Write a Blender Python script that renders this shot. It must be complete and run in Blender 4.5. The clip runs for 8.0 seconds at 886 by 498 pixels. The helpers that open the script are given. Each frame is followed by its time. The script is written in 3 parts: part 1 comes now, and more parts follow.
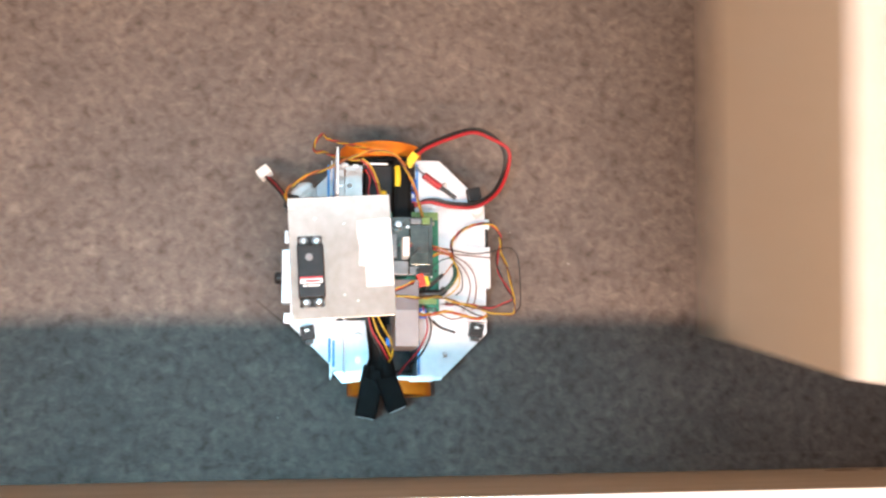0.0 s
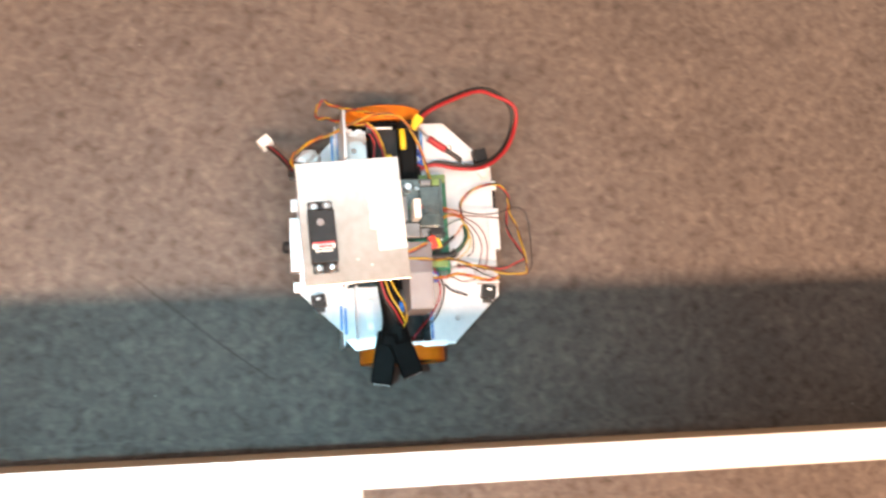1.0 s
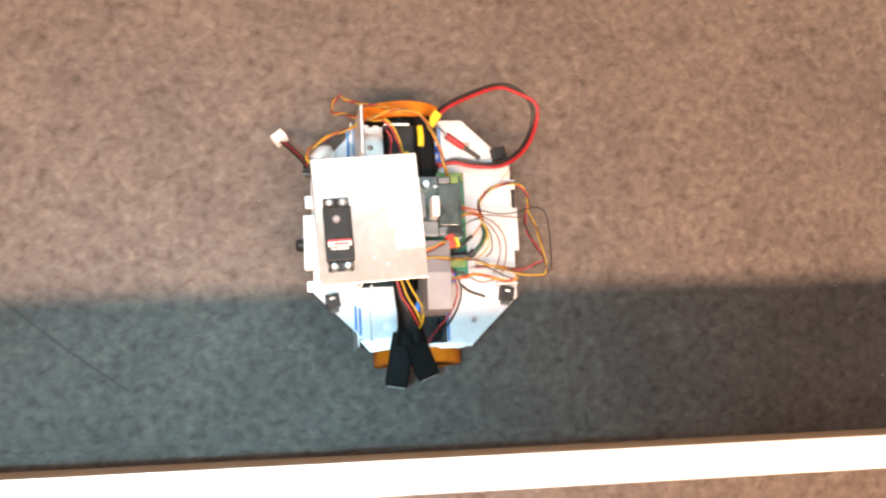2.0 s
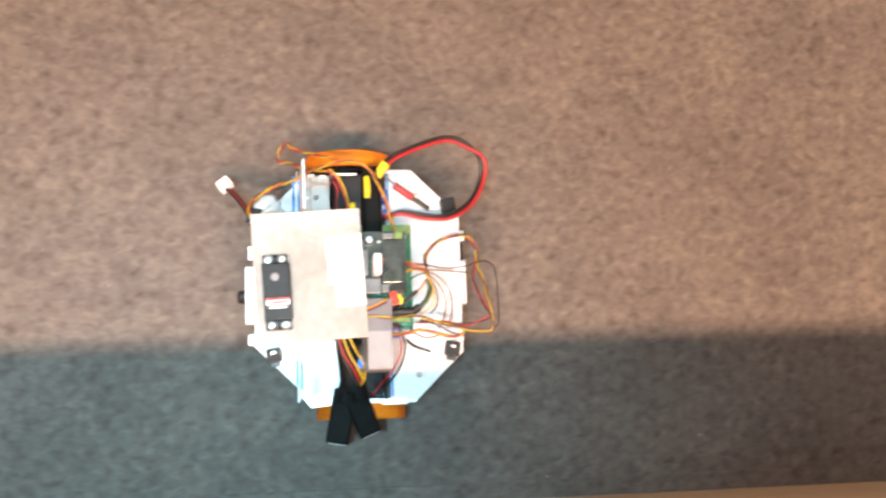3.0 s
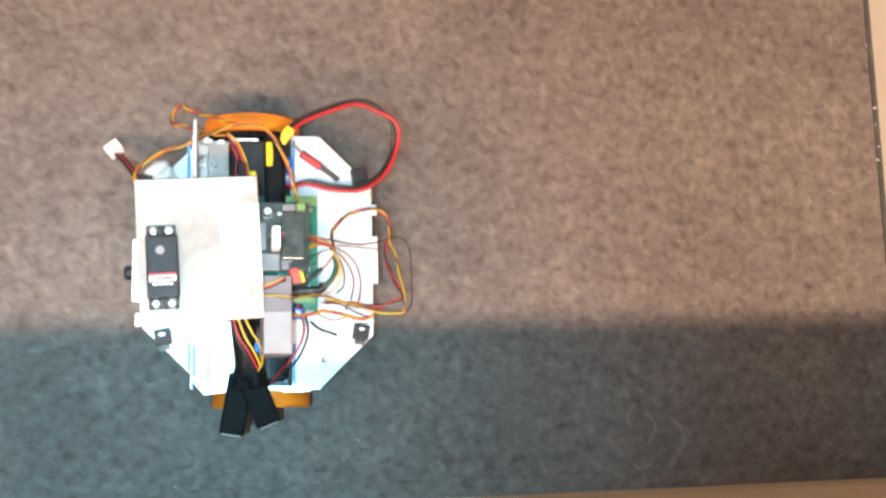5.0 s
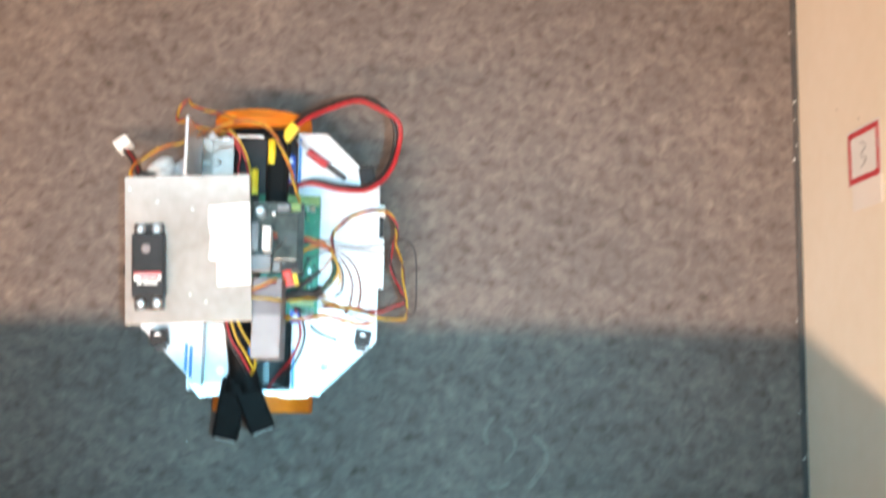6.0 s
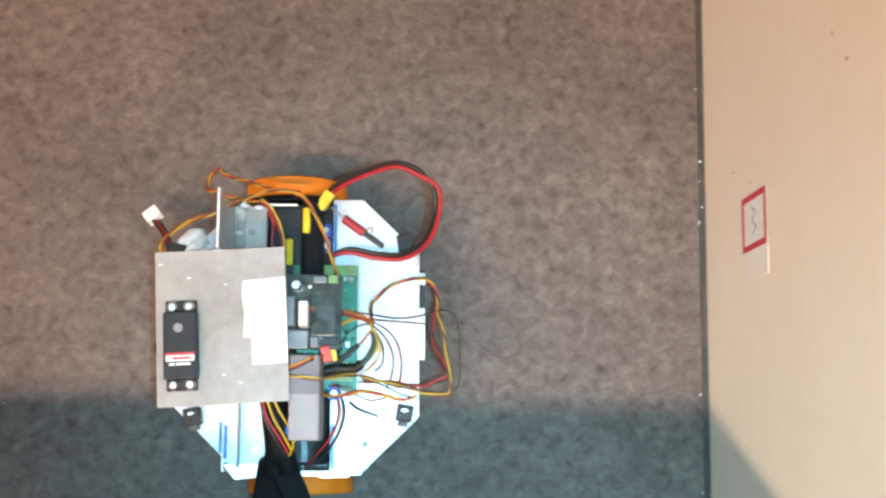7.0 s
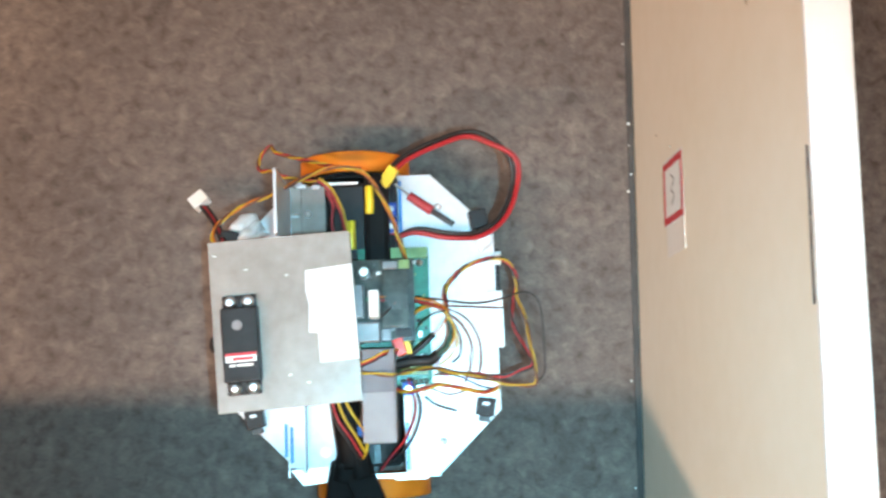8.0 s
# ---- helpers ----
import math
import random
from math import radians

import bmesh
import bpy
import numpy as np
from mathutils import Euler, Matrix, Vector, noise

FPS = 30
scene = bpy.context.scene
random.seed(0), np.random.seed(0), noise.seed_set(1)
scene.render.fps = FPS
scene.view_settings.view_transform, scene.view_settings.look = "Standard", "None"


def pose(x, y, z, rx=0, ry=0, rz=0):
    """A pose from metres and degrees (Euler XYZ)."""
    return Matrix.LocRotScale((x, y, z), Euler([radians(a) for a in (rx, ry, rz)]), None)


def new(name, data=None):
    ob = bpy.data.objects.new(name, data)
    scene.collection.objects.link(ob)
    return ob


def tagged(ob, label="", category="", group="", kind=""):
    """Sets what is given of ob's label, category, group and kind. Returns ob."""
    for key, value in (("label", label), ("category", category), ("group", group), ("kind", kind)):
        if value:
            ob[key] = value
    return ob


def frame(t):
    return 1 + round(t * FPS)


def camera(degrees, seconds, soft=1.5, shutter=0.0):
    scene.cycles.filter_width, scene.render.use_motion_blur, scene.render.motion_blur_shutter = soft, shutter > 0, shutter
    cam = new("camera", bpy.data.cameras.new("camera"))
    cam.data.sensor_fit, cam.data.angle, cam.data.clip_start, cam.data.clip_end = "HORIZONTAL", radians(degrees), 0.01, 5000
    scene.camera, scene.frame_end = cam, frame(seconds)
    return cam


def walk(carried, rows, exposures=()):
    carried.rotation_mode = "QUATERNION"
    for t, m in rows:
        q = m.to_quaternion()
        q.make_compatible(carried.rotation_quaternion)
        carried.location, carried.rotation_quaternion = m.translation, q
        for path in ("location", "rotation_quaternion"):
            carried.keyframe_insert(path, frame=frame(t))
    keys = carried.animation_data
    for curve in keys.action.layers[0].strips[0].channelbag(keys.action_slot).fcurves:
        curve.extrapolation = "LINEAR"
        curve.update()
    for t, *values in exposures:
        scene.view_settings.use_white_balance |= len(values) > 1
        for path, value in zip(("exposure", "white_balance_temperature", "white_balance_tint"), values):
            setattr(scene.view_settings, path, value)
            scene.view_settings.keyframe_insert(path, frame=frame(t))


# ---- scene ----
cam = camera(43.8, 8.0, soft=2.5, shutter=0.75)
PATH = [
    (0.0, pose(0.0187, -0.0805, 0.9650, 9.68, -7.13, -0.90)),
    (0.5, pose(0.0296, -0.0859, 0.9542, 9.51, -8.82, -2.21)),
    (1.0, pose(0.0918, -0.1046, 0.9451, 9.81, -8.73, -2.85)),
    (1.2, pose(0.1306, -0.1085, 0.9450, 9.68, -8.00, -2.95)),
    (2.3, pose(0.2445, -0.0974, 0.9160, 10.16, -9.01, -2.74)),
    (2.5, pose(0.2819, -0.0772, 0.9163, 9.54, -9.05, -2.74)),
    (3.0, pose(0.3793, -0.0483, 0.9203, 9.17, -9.09, -2.16)),
    (3.5, pose(0.4751, -0.0454, 0.9088, 10.03, -9.55, -1.10)),
    (4.0, pose(0.5587, -0.0452, 0.8942, 10.83, -9.28, -1.55)),
    (4.5, pose(0.6006, -0.0557, 0.8785, 10.94, -10.92, -1.87)),
    (4.7, pose(0.6094, -0.0410, 0.8708, 9.34, -12.03, -1.93)),
    (5.8, pose(0.8271, -0.0500, 0.8280, 7.47, -6.17, 0.20)),
    (6.0, pose(0.8743, -0.0360, 0.8331, 7.78, -4.49, 0.97)),
    (6.5, pose(0.9351, -0.0113, 0.8231, 9.05, -3.42, 1.22)),
    (7.0, pose(0.9844, -0.0058, 0.8025, 9.71, -3.00, 1.23)),
    (7.5, pose(1.0293, 0.0097, 0.7717, 8.67, -1.99, 0.58)),
    (8.0, pose(1.0708, 0.0165, 0.7367, 7.93, -1.36, -0.31)),
]
walk(cam, PATH, exposures=[(0.0, 0.03, 6000, 7), (1.0, 0.17, 6550, 9), (3.0, 0.38, 6500, 8), (4.5, 0.35, 5980, 5), (6.5, -0.02, 5980, 4), (8.0, -0.40, 6000, 4)])

# ---- plan, metres ----
WALL_Y = -0.1158      # inner face of the long wall
WALL_X = 1.2205       # inner face of the end wall
WALL_H = 0.333
WALL_T = 0.0176
ROOM = 2.6            # half size of the room
CEIL = 2.5

# ---- light ----
world = bpy.data.worlds.new("world")
world.use_nodes = True
world.node_tree.nodes["Background"].inputs[0].default_value = (0.75, 0.85, 1.0, 1)
world.node_tree.nodes["Background"].inputs[1].default_value = 0.05
scene.world = world

warm = bpy.data.lights.new("warm_tube_light", "AREA")     # a warm tube running along the maze
warm.shape, warm.size, warm.size_y = "RECTANGLE", 2.4, 0.12
warm.energy, warm.color = 140, (1.0, 0.63, 0.43)
new("warm_tube_light", warm).matrix_world = pose(0.05, -0.97, 2.4, 23)
PANELS = ((0.45, -0.29, 7), (0.28, 0.80, 6))      # middles and power of two unseen panels added as weak cool fill
for px, py, watts in PANELS:
    panel = bpy.data.lights.new("fill_panel_light", "AREA")
    panel.shape, panel.size, panel.size_y = "RECTANGLE", 0.9, 0.5
    panel.energy, panel.color = watts, (0.62, 0.86, 1.0)
    new("fill_panel_light", panel).matrix_world = pose(px, py, CEIL - 0.06)


# ---- materials ----
def material(name, rough=0.6, metal=0.0, low=None, high=None, scale=30.0, detail=4.0, fine=None, bump=0.0, bump_scale=200.0,
             stretch=(1, 1, 1), spec=0.5, rough_var=0.0, vary=0.0):
    """Principled surface: two colours mixed by noise at two scales, with fine relief."""
    m = bpy.data.materials.new(name)
    m.use_nodes = True
    nt = m.node_tree
    b = nt.nodes["Principled BSDF"]
    b.inputs["Roughness"].default_value, b.inputs["Metallic"].default_value = rough, metal
    b.inputs["Specular IOR Level"].default_value = spec
    tc = nt.nodes.new("ShaderNodeTexCoord")
    mp = nt.nodes.new("ShaderNodeMapping")
    mp.inputs["Scale"].default_value = stretch
    nt.links.new(tc.outputs["Object"], mp.inputs[0])

    def noisy(s, d):
        n = nt.nodes.new("ShaderNodeTexNoise")
        n.inputs["Scale"].default_value, n.inputs["Detail"].default_value = s, d
        nt.links.new(mp.outputs[0], n.inputs["Vector"])
        return n.outputs["Fac"]

    def spread(v, a, b_):
        r = nt.nodes.new("ShaderNodeMapRange")
        r.inputs["From Min"].default_value, r.inputs["From Max"].default_value = a, b_
        nt.links.new(v, r.inputs["Value"])
        return r.outputs["Result"]

    fac = spread(noisy(scale, detail), 0.32, 0.68)
    if fine:
        f2 = spread(noisy(fine, 3.0), 0.3, 0.7)
        mx = nt.nodes.new("ShaderNodeMath")
        mx.operation = "MULTIPLY_ADD"
        mx.inputs[1].default_value = 0.5
        half = nt.nodes.new("ShaderNodeMath")
        half.operation = "MULTIPLY"
        half.inputs[1].default_value = 0.5
        nt.links.new(f2, half.inputs[0])
        nt.links.new(fac, mx.inputs[0])
        nt.links.new(half.outputs[0], mx.inputs[2])
        fac = mx.outputs[0]
    mix = nt.nodes.new("ShaderNodeMix")
    mix.data_type = "RGBA"
    mix.inputs["A"].default_value, mix.inputs["B"].default_value = (*low, 1), (*(high or low), 1)
    nt.links.new(fac, mix.inputs["Factor"])
    out = mix.outputs["Result"]
    if vary:
        oi = nt.nodes.new("ShaderNodeObjectInfo")
        hs = nt.nodes.new("ShaderNodeHueSaturation")
        r = nt.nodes.new("ShaderNodeMapRange")
        r.inputs["To Min"].default_value, r.inputs["To Max"].default_value = 1 - vary, 1 + vary
        nt.links.new(oi.outputs["Random"], r.inputs["Value"])
        nt.links.new(r.outputs["Result"], hs.inputs["Value"])
        nt.links.new(out, hs.inputs["Color"])
        out = hs.outputs["Color"]
    nt.links.new(out, b.inputs["Base Color"])
    if rough_var:
        r = nt.nodes.new("ShaderNodeMapRange")
        r.inputs["To Min"].default_value, r.inputs["To Max"].default_value = rough - rough_var, rough + rough_var
        nt.links.new(noisy(scale * 0.7, 3.0), r.inputs["Value"])
        nt.links.new(r.outputs["Result"], b.inputs["Roughness"])
    if bump:
        bp = nt.nodes.new("ShaderNodeBump")
        bp.inputs["Strength"].default_value, bp.inputs["Distance"].default_value = bump, 0.002
        nt.links.new(noisy(bump_scale, 4.0), bp.inputs["Height"])
        nt.links.new(bp.outputs[0], b.inputs["Normal"])
    return m


def carpet_material():
    """Short-pile carpet: broad worn patches, tufts of some millimetres, pale flecks and fine fibres."""
    m = bpy.data.materials.new("carpet")
    m.use_nodes = True
    nt = m.node_tree
    b = nt.nodes["Principled BSDF"]
    b.inputs["Roughness"].default_value, b.inputs["Specular IOR Level"].default_value = 0.95, 0.1
    tc = nt.nodes.new("ShaderNodeTexCoord")

    def noisy(s, d, rough=0.5, distort=0.0):
        n = nt.nodes.new("ShaderNodeTexNoise")
        for k, v in (("Scale", s), ("Detail", d), ("Roughness", rough), ("Distortion", distort)):
            n.inputs[k].default_value = v
        nt.links.new(tc.outputs["Object"], n.inputs["Vector"])
        return n.outputs["Fac"]

    def ramp(v, stops):
        r = nt.nodes.new("ShaderNodeValToRGB")
        e = r.color_ramp.elements
        e[0].position, e[0].color = stops[0][0], (*stops[0][1], 1)
        e[1].position, e[1].color = stops[-1][0], (*stops[-1][1], 1)
        for p, c in stops[1:-1]:
            e.new(p).color = (*c, 1)
        nt.links.new(v, r.inputs[0])
        return r.outputs[0]

    def blend(kind, a, c, f):
        x = nt.nodes.new("ShaderNodeMix")
        x.data_type, x.blend_type = "RGBA", kind
        x.inputs["Factor"].default_value = f
        nt.links.new(a, x.inputs["A"])
        nt.links.new(c, x.inputs["B"])
        return x.outputs["Result"]

    tuft = ramp(noisy(120, 4, 0.55, 0.5), [(0.28, (0.094, 0.079, 0.071)), (0.44, (0.139, 0.117, 0.105)), (0.58, (0.162, 0.137, 0.123)), (0.76, (0.212, 0.181, 0.163))])
    broad = ramp(noisy(9, 4, 0.6), [(0.3, (0.87, 0.87, 0.88)), (0.7, (1.13, 1.12, 1.11))])
    mid = ramp(noisy(38, 5, 0.6, 1.4), [(0.28, (0.83, 0.83, 0.84)), (0.5, (1.0, 1.0, 1.0)), (0.72, (1.17, 1.17, 1.16))])
    fleck = ramp(noisy(62, 4, 0.6, 0.7), [(0.26, (0.66, 0.65, 0.64)), (0.40, (1.0, 1.0, 1.0)), (0.66, (1.0, 1.0, 1.0)), (0.78, (1.3, 1.3, 1.28))])
    fibre = ramp(noisy(600, 2, 0.6), [(0.3, (0.9, 0.9, 0.9)), (0.7, (1.1, 1.1, 1.1))])
    col = blend("MULTIPLY", blend("MULTIPLY", blend("MULTIPLY", blend("MULTIPLY", tuft, broad, 1.0), mid, 1.0), fleck, 1.0), fibre, 1.0)
    nt.links.new(col, b.inputs["Base Color"])
    bp = nt.nodes.new("ShaderNodeBump")
    bp.inputs["Strength"].default_value, bp.inputs["Distance"].default_value = 0.35, 0.003
    nt.links.new(noisy(170, 5, 0.65, 0.5), bp.inputs["Height"])
    nt.links.new(bp.outputs[0], b.inputs["Normal"])
    return m


CARPET = carpet_material()
SCUFF = material("scuff", 0.95, 0, (0.13, 0.115, 0.103), (0.24, 0.215, 0.195), 160, 5, 500, spec=0.1)
CREASE = material("crease", 0.95, 0, (0.062, 0.053, 0.047), (0.10, 0.085, 0.076), 160, spec=0.1)
WOOD = material("raw_wood", 0.7, 0, (0.42, 0.31, 0.20), (0.58, 0.45, 0.31), 14, 5, 120, 0.3, 90, stretch=(0.12, 1, 1))
KNOT = material("knot", 0.7, 0, (0.16, 0.09, 0.05), (0.24, 0.13, 0.08), 150)
STAIN = material("stain", 0.7, 0, (0.36, 0.29, 0.21), (0.45, 0.37, 0.28), 200)
PAINT = material("cream_paint", 0.55, 0, (0.87, 0.77, 0.61), (0.92, 0.83, 0.69), 9, 5, 70, 0.15, 120)
WHITE_EDGE = material("white_edge", 0.5, 0, (0.80, 0.79, 0.76), (0.87, 0.86, 0.84), 20, 4, bump=0.1)
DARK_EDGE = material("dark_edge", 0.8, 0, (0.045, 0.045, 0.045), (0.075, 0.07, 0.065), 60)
ROOM_PAINT = material("room_paint", 0.8, 0, (0.62, 0.61, 0.58), (0.68, 0.67, 0.64), 3)
CEIL_PAINT = material("ceiling_paint", 0.85, 0, (0.72, 0.72, 0.70), (0.78, 0.78, 0.76), 4)
PAPER = material("paper", 0.8, 0, (0.78, 0.77, 0.74), (0.84, 0.83, 0.8), 40)
GREY_PAPER = material("grey_card", 0.8, 0, (0.36, 0.36, 0.36), (0.42, 0.42, 0.42), 40)
TAPE = material("clear_tape", 0.35, 0, (0.86, 0.80, 0.72), (0.92, 0.86, 0.78), 40)
RED_INK = material("red_ink", 0.6, 0, (0.50, 0.03, 0.045), (0.60, 0.05, 0.06), 90)
PEN = material("pencil", 0.7, 0, (0.12, 0.12, 0.11), (0.2, 0.2, 0.19), 300)
DARK_INK = material("dark_ink", 0.7, 0, (0.03, 0.03, 0.03), (0.06, 0.06, 0.06), 90)
ALU = material("aluminium", 0.22, 1.0, (0.66, 0.64, 0.62), (0.82, 0.80, 0.78), 26, 6, 160, 0.03, 300, rough_var=0.08)
PLATE = material("plate_aluminium", 0.15, 0.32, (0.36, 0.33, 0.305), (0.52, 0.475, 0.44), 22, 6, 140, 0.03, 300, rough_var=0.04)
ALU_DULL = material("aluminium_dull", 0.45, 1.0, (0.74, 0.75, 0.77), (0.88, 0.88, 0.89), 40, 5, 200, 0.05, 300, rough_var=0.1)
WHITE_PLATE = material("pale_plate", 0.35, 0.15, (0.58, 0.58, 0.60), (0.70, 0.70, 0.71), 35, 5, 180, bump=0.05, rough_var=0.08)
FILM = material("blue_film", 0.3, 0, (0.03, 0.17, 0.52), (0.10, 0.34, 0.72), 90)
ORANGE = material("orange_rubber", 0.6, 0, (0.66, 0.155, 0.005), (0.82, 0.225, 0.01), 60, 3, bump=0.1, spec=0.3)
BLACK = material("black_plastic", 0.5, 0, (0.010, 0.010, 0.011), (0.020, 0.020, 0.021), 80, 3, bump=0.05, spec=0.3)
RUBBER = material("black_rubber", 0.55, 0, (0.003, 0.003, 0.0033), (0.006, 0.006, 0.006), 80, spec=0.12)
STEEL = material("steel", 0.28, 1.0, (0.62, 0.62, 0.62), (0.8, 0.8, 0.8), 90)
GREEN = material("circuit_green", 0.4, 0, (0.010, 0.11, 0.06), (0.02, 0.20, 0.11), 120, 3)
LIME = material("circuit_lime", 0.4, 0, (0.12, 0.20, 0.05), (0.20, 0.30, 0.09), 120, 3)
CHIP = material("chip", 0.4, 0, (0.02, 0.024, 0.025), (0.055, 0.06, 0.06), 150, 3)
SHIELD = material("smoky_board", 0.16, 0.25, (0.035, 0.048, 0.046), (0.09, 0.11, 0.105), 130, 3)
HOUSING = material("slate_housing", 0.3, 0.1, (0.13, 0.14, 0.15), (0.20, 0.21, 0.22), 70, 3)
PLUG_RED = material("plug_red", 0.4, 0, (0.62, 0.03, 0.015), (0.75, 0.05, 0.02), 90)
MAUVE = material("grey_housing", 0.6, 0, (0.235, 0.215, 0.225), (0.28, 0.26, 0.265), 60)
W_RED = material("wire_red", 0.45, 0, (0.30, 0.012, 0.018), (0.40, 0.02, 0.026), 90)
W_BLACK = material("wire_black", 0.45, 0, (0.010, 0.009, 0.009), (0.02, 0.018, 0.018), 90)
W_YELLOW = material("wire_yellow", 0.45, 0, (0.46, 0.29, 0.012), (0.56, 0.36, 0.02), 90)
W_ORANGE = material("wire_orange", 0.45, 0, (0.42, 0.115, 0.008), (0.52, 0.16, 0.012), 90)
W_BROWN = material("wire_brown", 0.45, 0, (0.10, 0.035, 0.02), (0.15, 0.055, 0.03), 90)
W_GREEN = material("wire_green", 0.45, 0, (0.006, 0.035, 0.025), (0.01, 0.06, 0.04), 90)
YELLOW_SLEEVE = material("yellow_sleeve", 0.45, 0, (0.72, 0.50, 0.01), (0.80, 0.60, 0.03), 70)
GLUE = material("hot_glue", 0.3, 0, (0.60, 0.60, 0.58), (0.74, 0.74, 0.73), 90, 3, bump=0.1)
BLUE_PLASTIC = material("blue_plastic", 0.4, 0, (0.015, 0.06, 0.36), (0.03, 0.10, 0.5), 80)
# darker copy of the housing grey, for shade painted on the box
SHADED_MAUVE = material("shaded_housing", 0.6, 0, (0.13, 0.12, 0.13), (0.165, 0.15, 0.16), 60)
BLUE_LENS = material("blue_lens", 0.08, 0.0, (0.02, 0.12, 0.55), (0.04, 0.2, 0.7), 60)
GLOW = bpy.data.materials.new("fill_panel_glow")
GLOW.use_nodes = True
GLOW.node_tree.nodes["Principled BSDF"].inputs["Emission Color"].default_value = (0.7, 0.9, 1.0, 1)
GLOW.node_tree.nodes["Principled BSDF"].inputs["Emission Strength"].default_value = 1.0

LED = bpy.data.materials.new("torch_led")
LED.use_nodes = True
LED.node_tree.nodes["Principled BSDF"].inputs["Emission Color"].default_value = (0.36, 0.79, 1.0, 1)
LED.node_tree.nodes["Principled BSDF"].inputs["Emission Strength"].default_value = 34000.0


# ---- mesh helpers ----
def box(bm, x0, x1, y0, y1, z0, z1, bevel=0.0, m=None):
    vs = [bm.verts.new(Vector((x, y, z))) for z in (z0, z1) for y in (y0, y1) for x in (x0, x1)]
    fs = [bm.faces.new([vs[i] for i in q]) for q in ((0, 2, 3, 1), (4, 5, 7, 6), (0, 1, 5, 4), (2, 6, 7, 3), (0, 4, 6, 2), (1, 3, 7, 5))]
    if bevel:
        r = bmesh.ops.bevel(bm, geom=list({e for f in fs for e in f.edges}), offset=bevel, segments=2, affect="EDGES", profile=0.6)
        vs = list({v for v in vs if v.is_valid} | set(r["verts"]))
    if m is not None:
        bmesh.ops.transform(bm, matrix=m, verts=vs)
    return bm


def prism(bm, outline, z0, z1, bevel=0.0):
    """An upright prism over a closed outline of (x, y)."""
    lo = [bm.verts.new((x, y, z0)) for x, y in outline]
    hi = [bm.verts.new((x, y, z1)) for x, y in outline]
    n = len(outline)
    fs = [bm.faces.new(list(reversed(lo))), bm.faces.new(hi)]
    fs += [bm.faces.new([lo[i], lo[(i + 1) % n], hi[(i + 1) % n], hi[i]]) for i in range(n)]
    if bevel:
        bmesh.ops.bevel(bm, geom=list({e for f in fs for e in f.edges}), offset=bevel, segments=1, affect="EDGES")
    return bm


def lathe(bm, rows, m=None, seg=32):
    """A closed body of revolution about z through rows of (radius, z); radius 0 closes an end."""
    rings, made = [], []
    for r, z in rows:
        if r == 0:
            ring = [bm.verts.new((0, 0, z))]
        else:
            ring = [bm.verts.new((r * math.cos(2 * math.pi * i / seg), r * math.sin(2 * math.pi * i / seg), z)) for i in range(seg)]
        rings.append(ring)
        made += ring
    for a, b in zip(rings, rings[1:]):
        for i in range(seg):
            j = (i + 1) % seg
            if len(a) == 1 and len(b) > 1:
                bm.faces.new([a[0], b[i], b[j]])
            elif len(b) == 1 and len(a) > 1:
                bm.faces.new([a[i], b[0], a[j]])
            elif len(a) > 1:
                bm.faces.new([a[i], b[i], b[j], a[j]])
    if m is not None:
        bmesh.ops.transform(bm, matrix=m, verts=made)
    bmesh.ops.recalc_face_normals(bm, faces=list(bm.faces))
    return bm


def smooth_line(points, steps=6):
    """Catmull-Rom through the points."""
    p = [Vector(q) for q in points]
    p = [2 * p[0] - p[1]] + p + [2 * p[-1] - p[-2]]
    out = []
    for i in range(1, len(p) - 2):
        for k in range(steps):
            t = k / steps
            out.append(0.5 * (2 * p[i] + (p[i + 1] - p[i - 1]) * t + (2 * p[i - 1] - 5 * p[i] + 4 * p[i + 1] - p[i + 2]) * t * t
                              + (3 * p[i] - p[i - 1] - 3 * p[i + 1] + p[i + 2]) * t ** 3))
    return out + [p[-2]]


def tube(bm, points, r, seg=8, steps=6, flat=1.0):
    """A round cable along a smooth line, closed at both ends; flat squeezes it across."""
    line = smooth_line(points, steps)
    rings = []
    for i, p in enumerate(line):
        d = (line[min(i + 1, len(line) - 1)] - line[max(i - 1, 0)]).normalized()
        side = d.cross(Vector((0, 0, 1)))
        side = side.normalized() if side.length > 1e-4 else Vector((1, 0, 0))
        up = side.cross(d)
        rings.append([bm.verts.new(p + r * (side * math.cos(2 * math.pi * k / seg) + up * flat * math.sin(2 * math.pi * k / seg))) for k in range(seg)])
    for a, b in zip(rings, rings[1:]):
        for k in range(seg):
            f = bm.faces.new([a[k], a[(k + 1) % seg], b[(k + 1) % seg], b[k]])
            f.smooth = True
    bm.faces.new(list(reversed(rings[0])))
    bm.faces.new(rings[-1])
    return bm


def mesh_of(name, bm, mat):
    me = bpy.data.meshes.new(name)
    bm.normal_update()
    bm.to_mesh(me)
    bm.free()
    me.materials.append(mat)
    return me


def part(name, bm, mat, parent, label="", m=None):
    ob = new(name, mesh_of(name, bm, mat))
    ob.parent = parent
    if m is not None:
        ob.matrix_basis = m
    return tagged(ob, label)


def thing(name, bm, mat, label, category="", kind="", group="", m=None):
    ob = new(name, mesh_of(name, bm, mat))
    if m is not None:
        ob.matrix_basis = m
    return tagged(ob, label, category, group, kind)


def B():
    return bmesh.new()


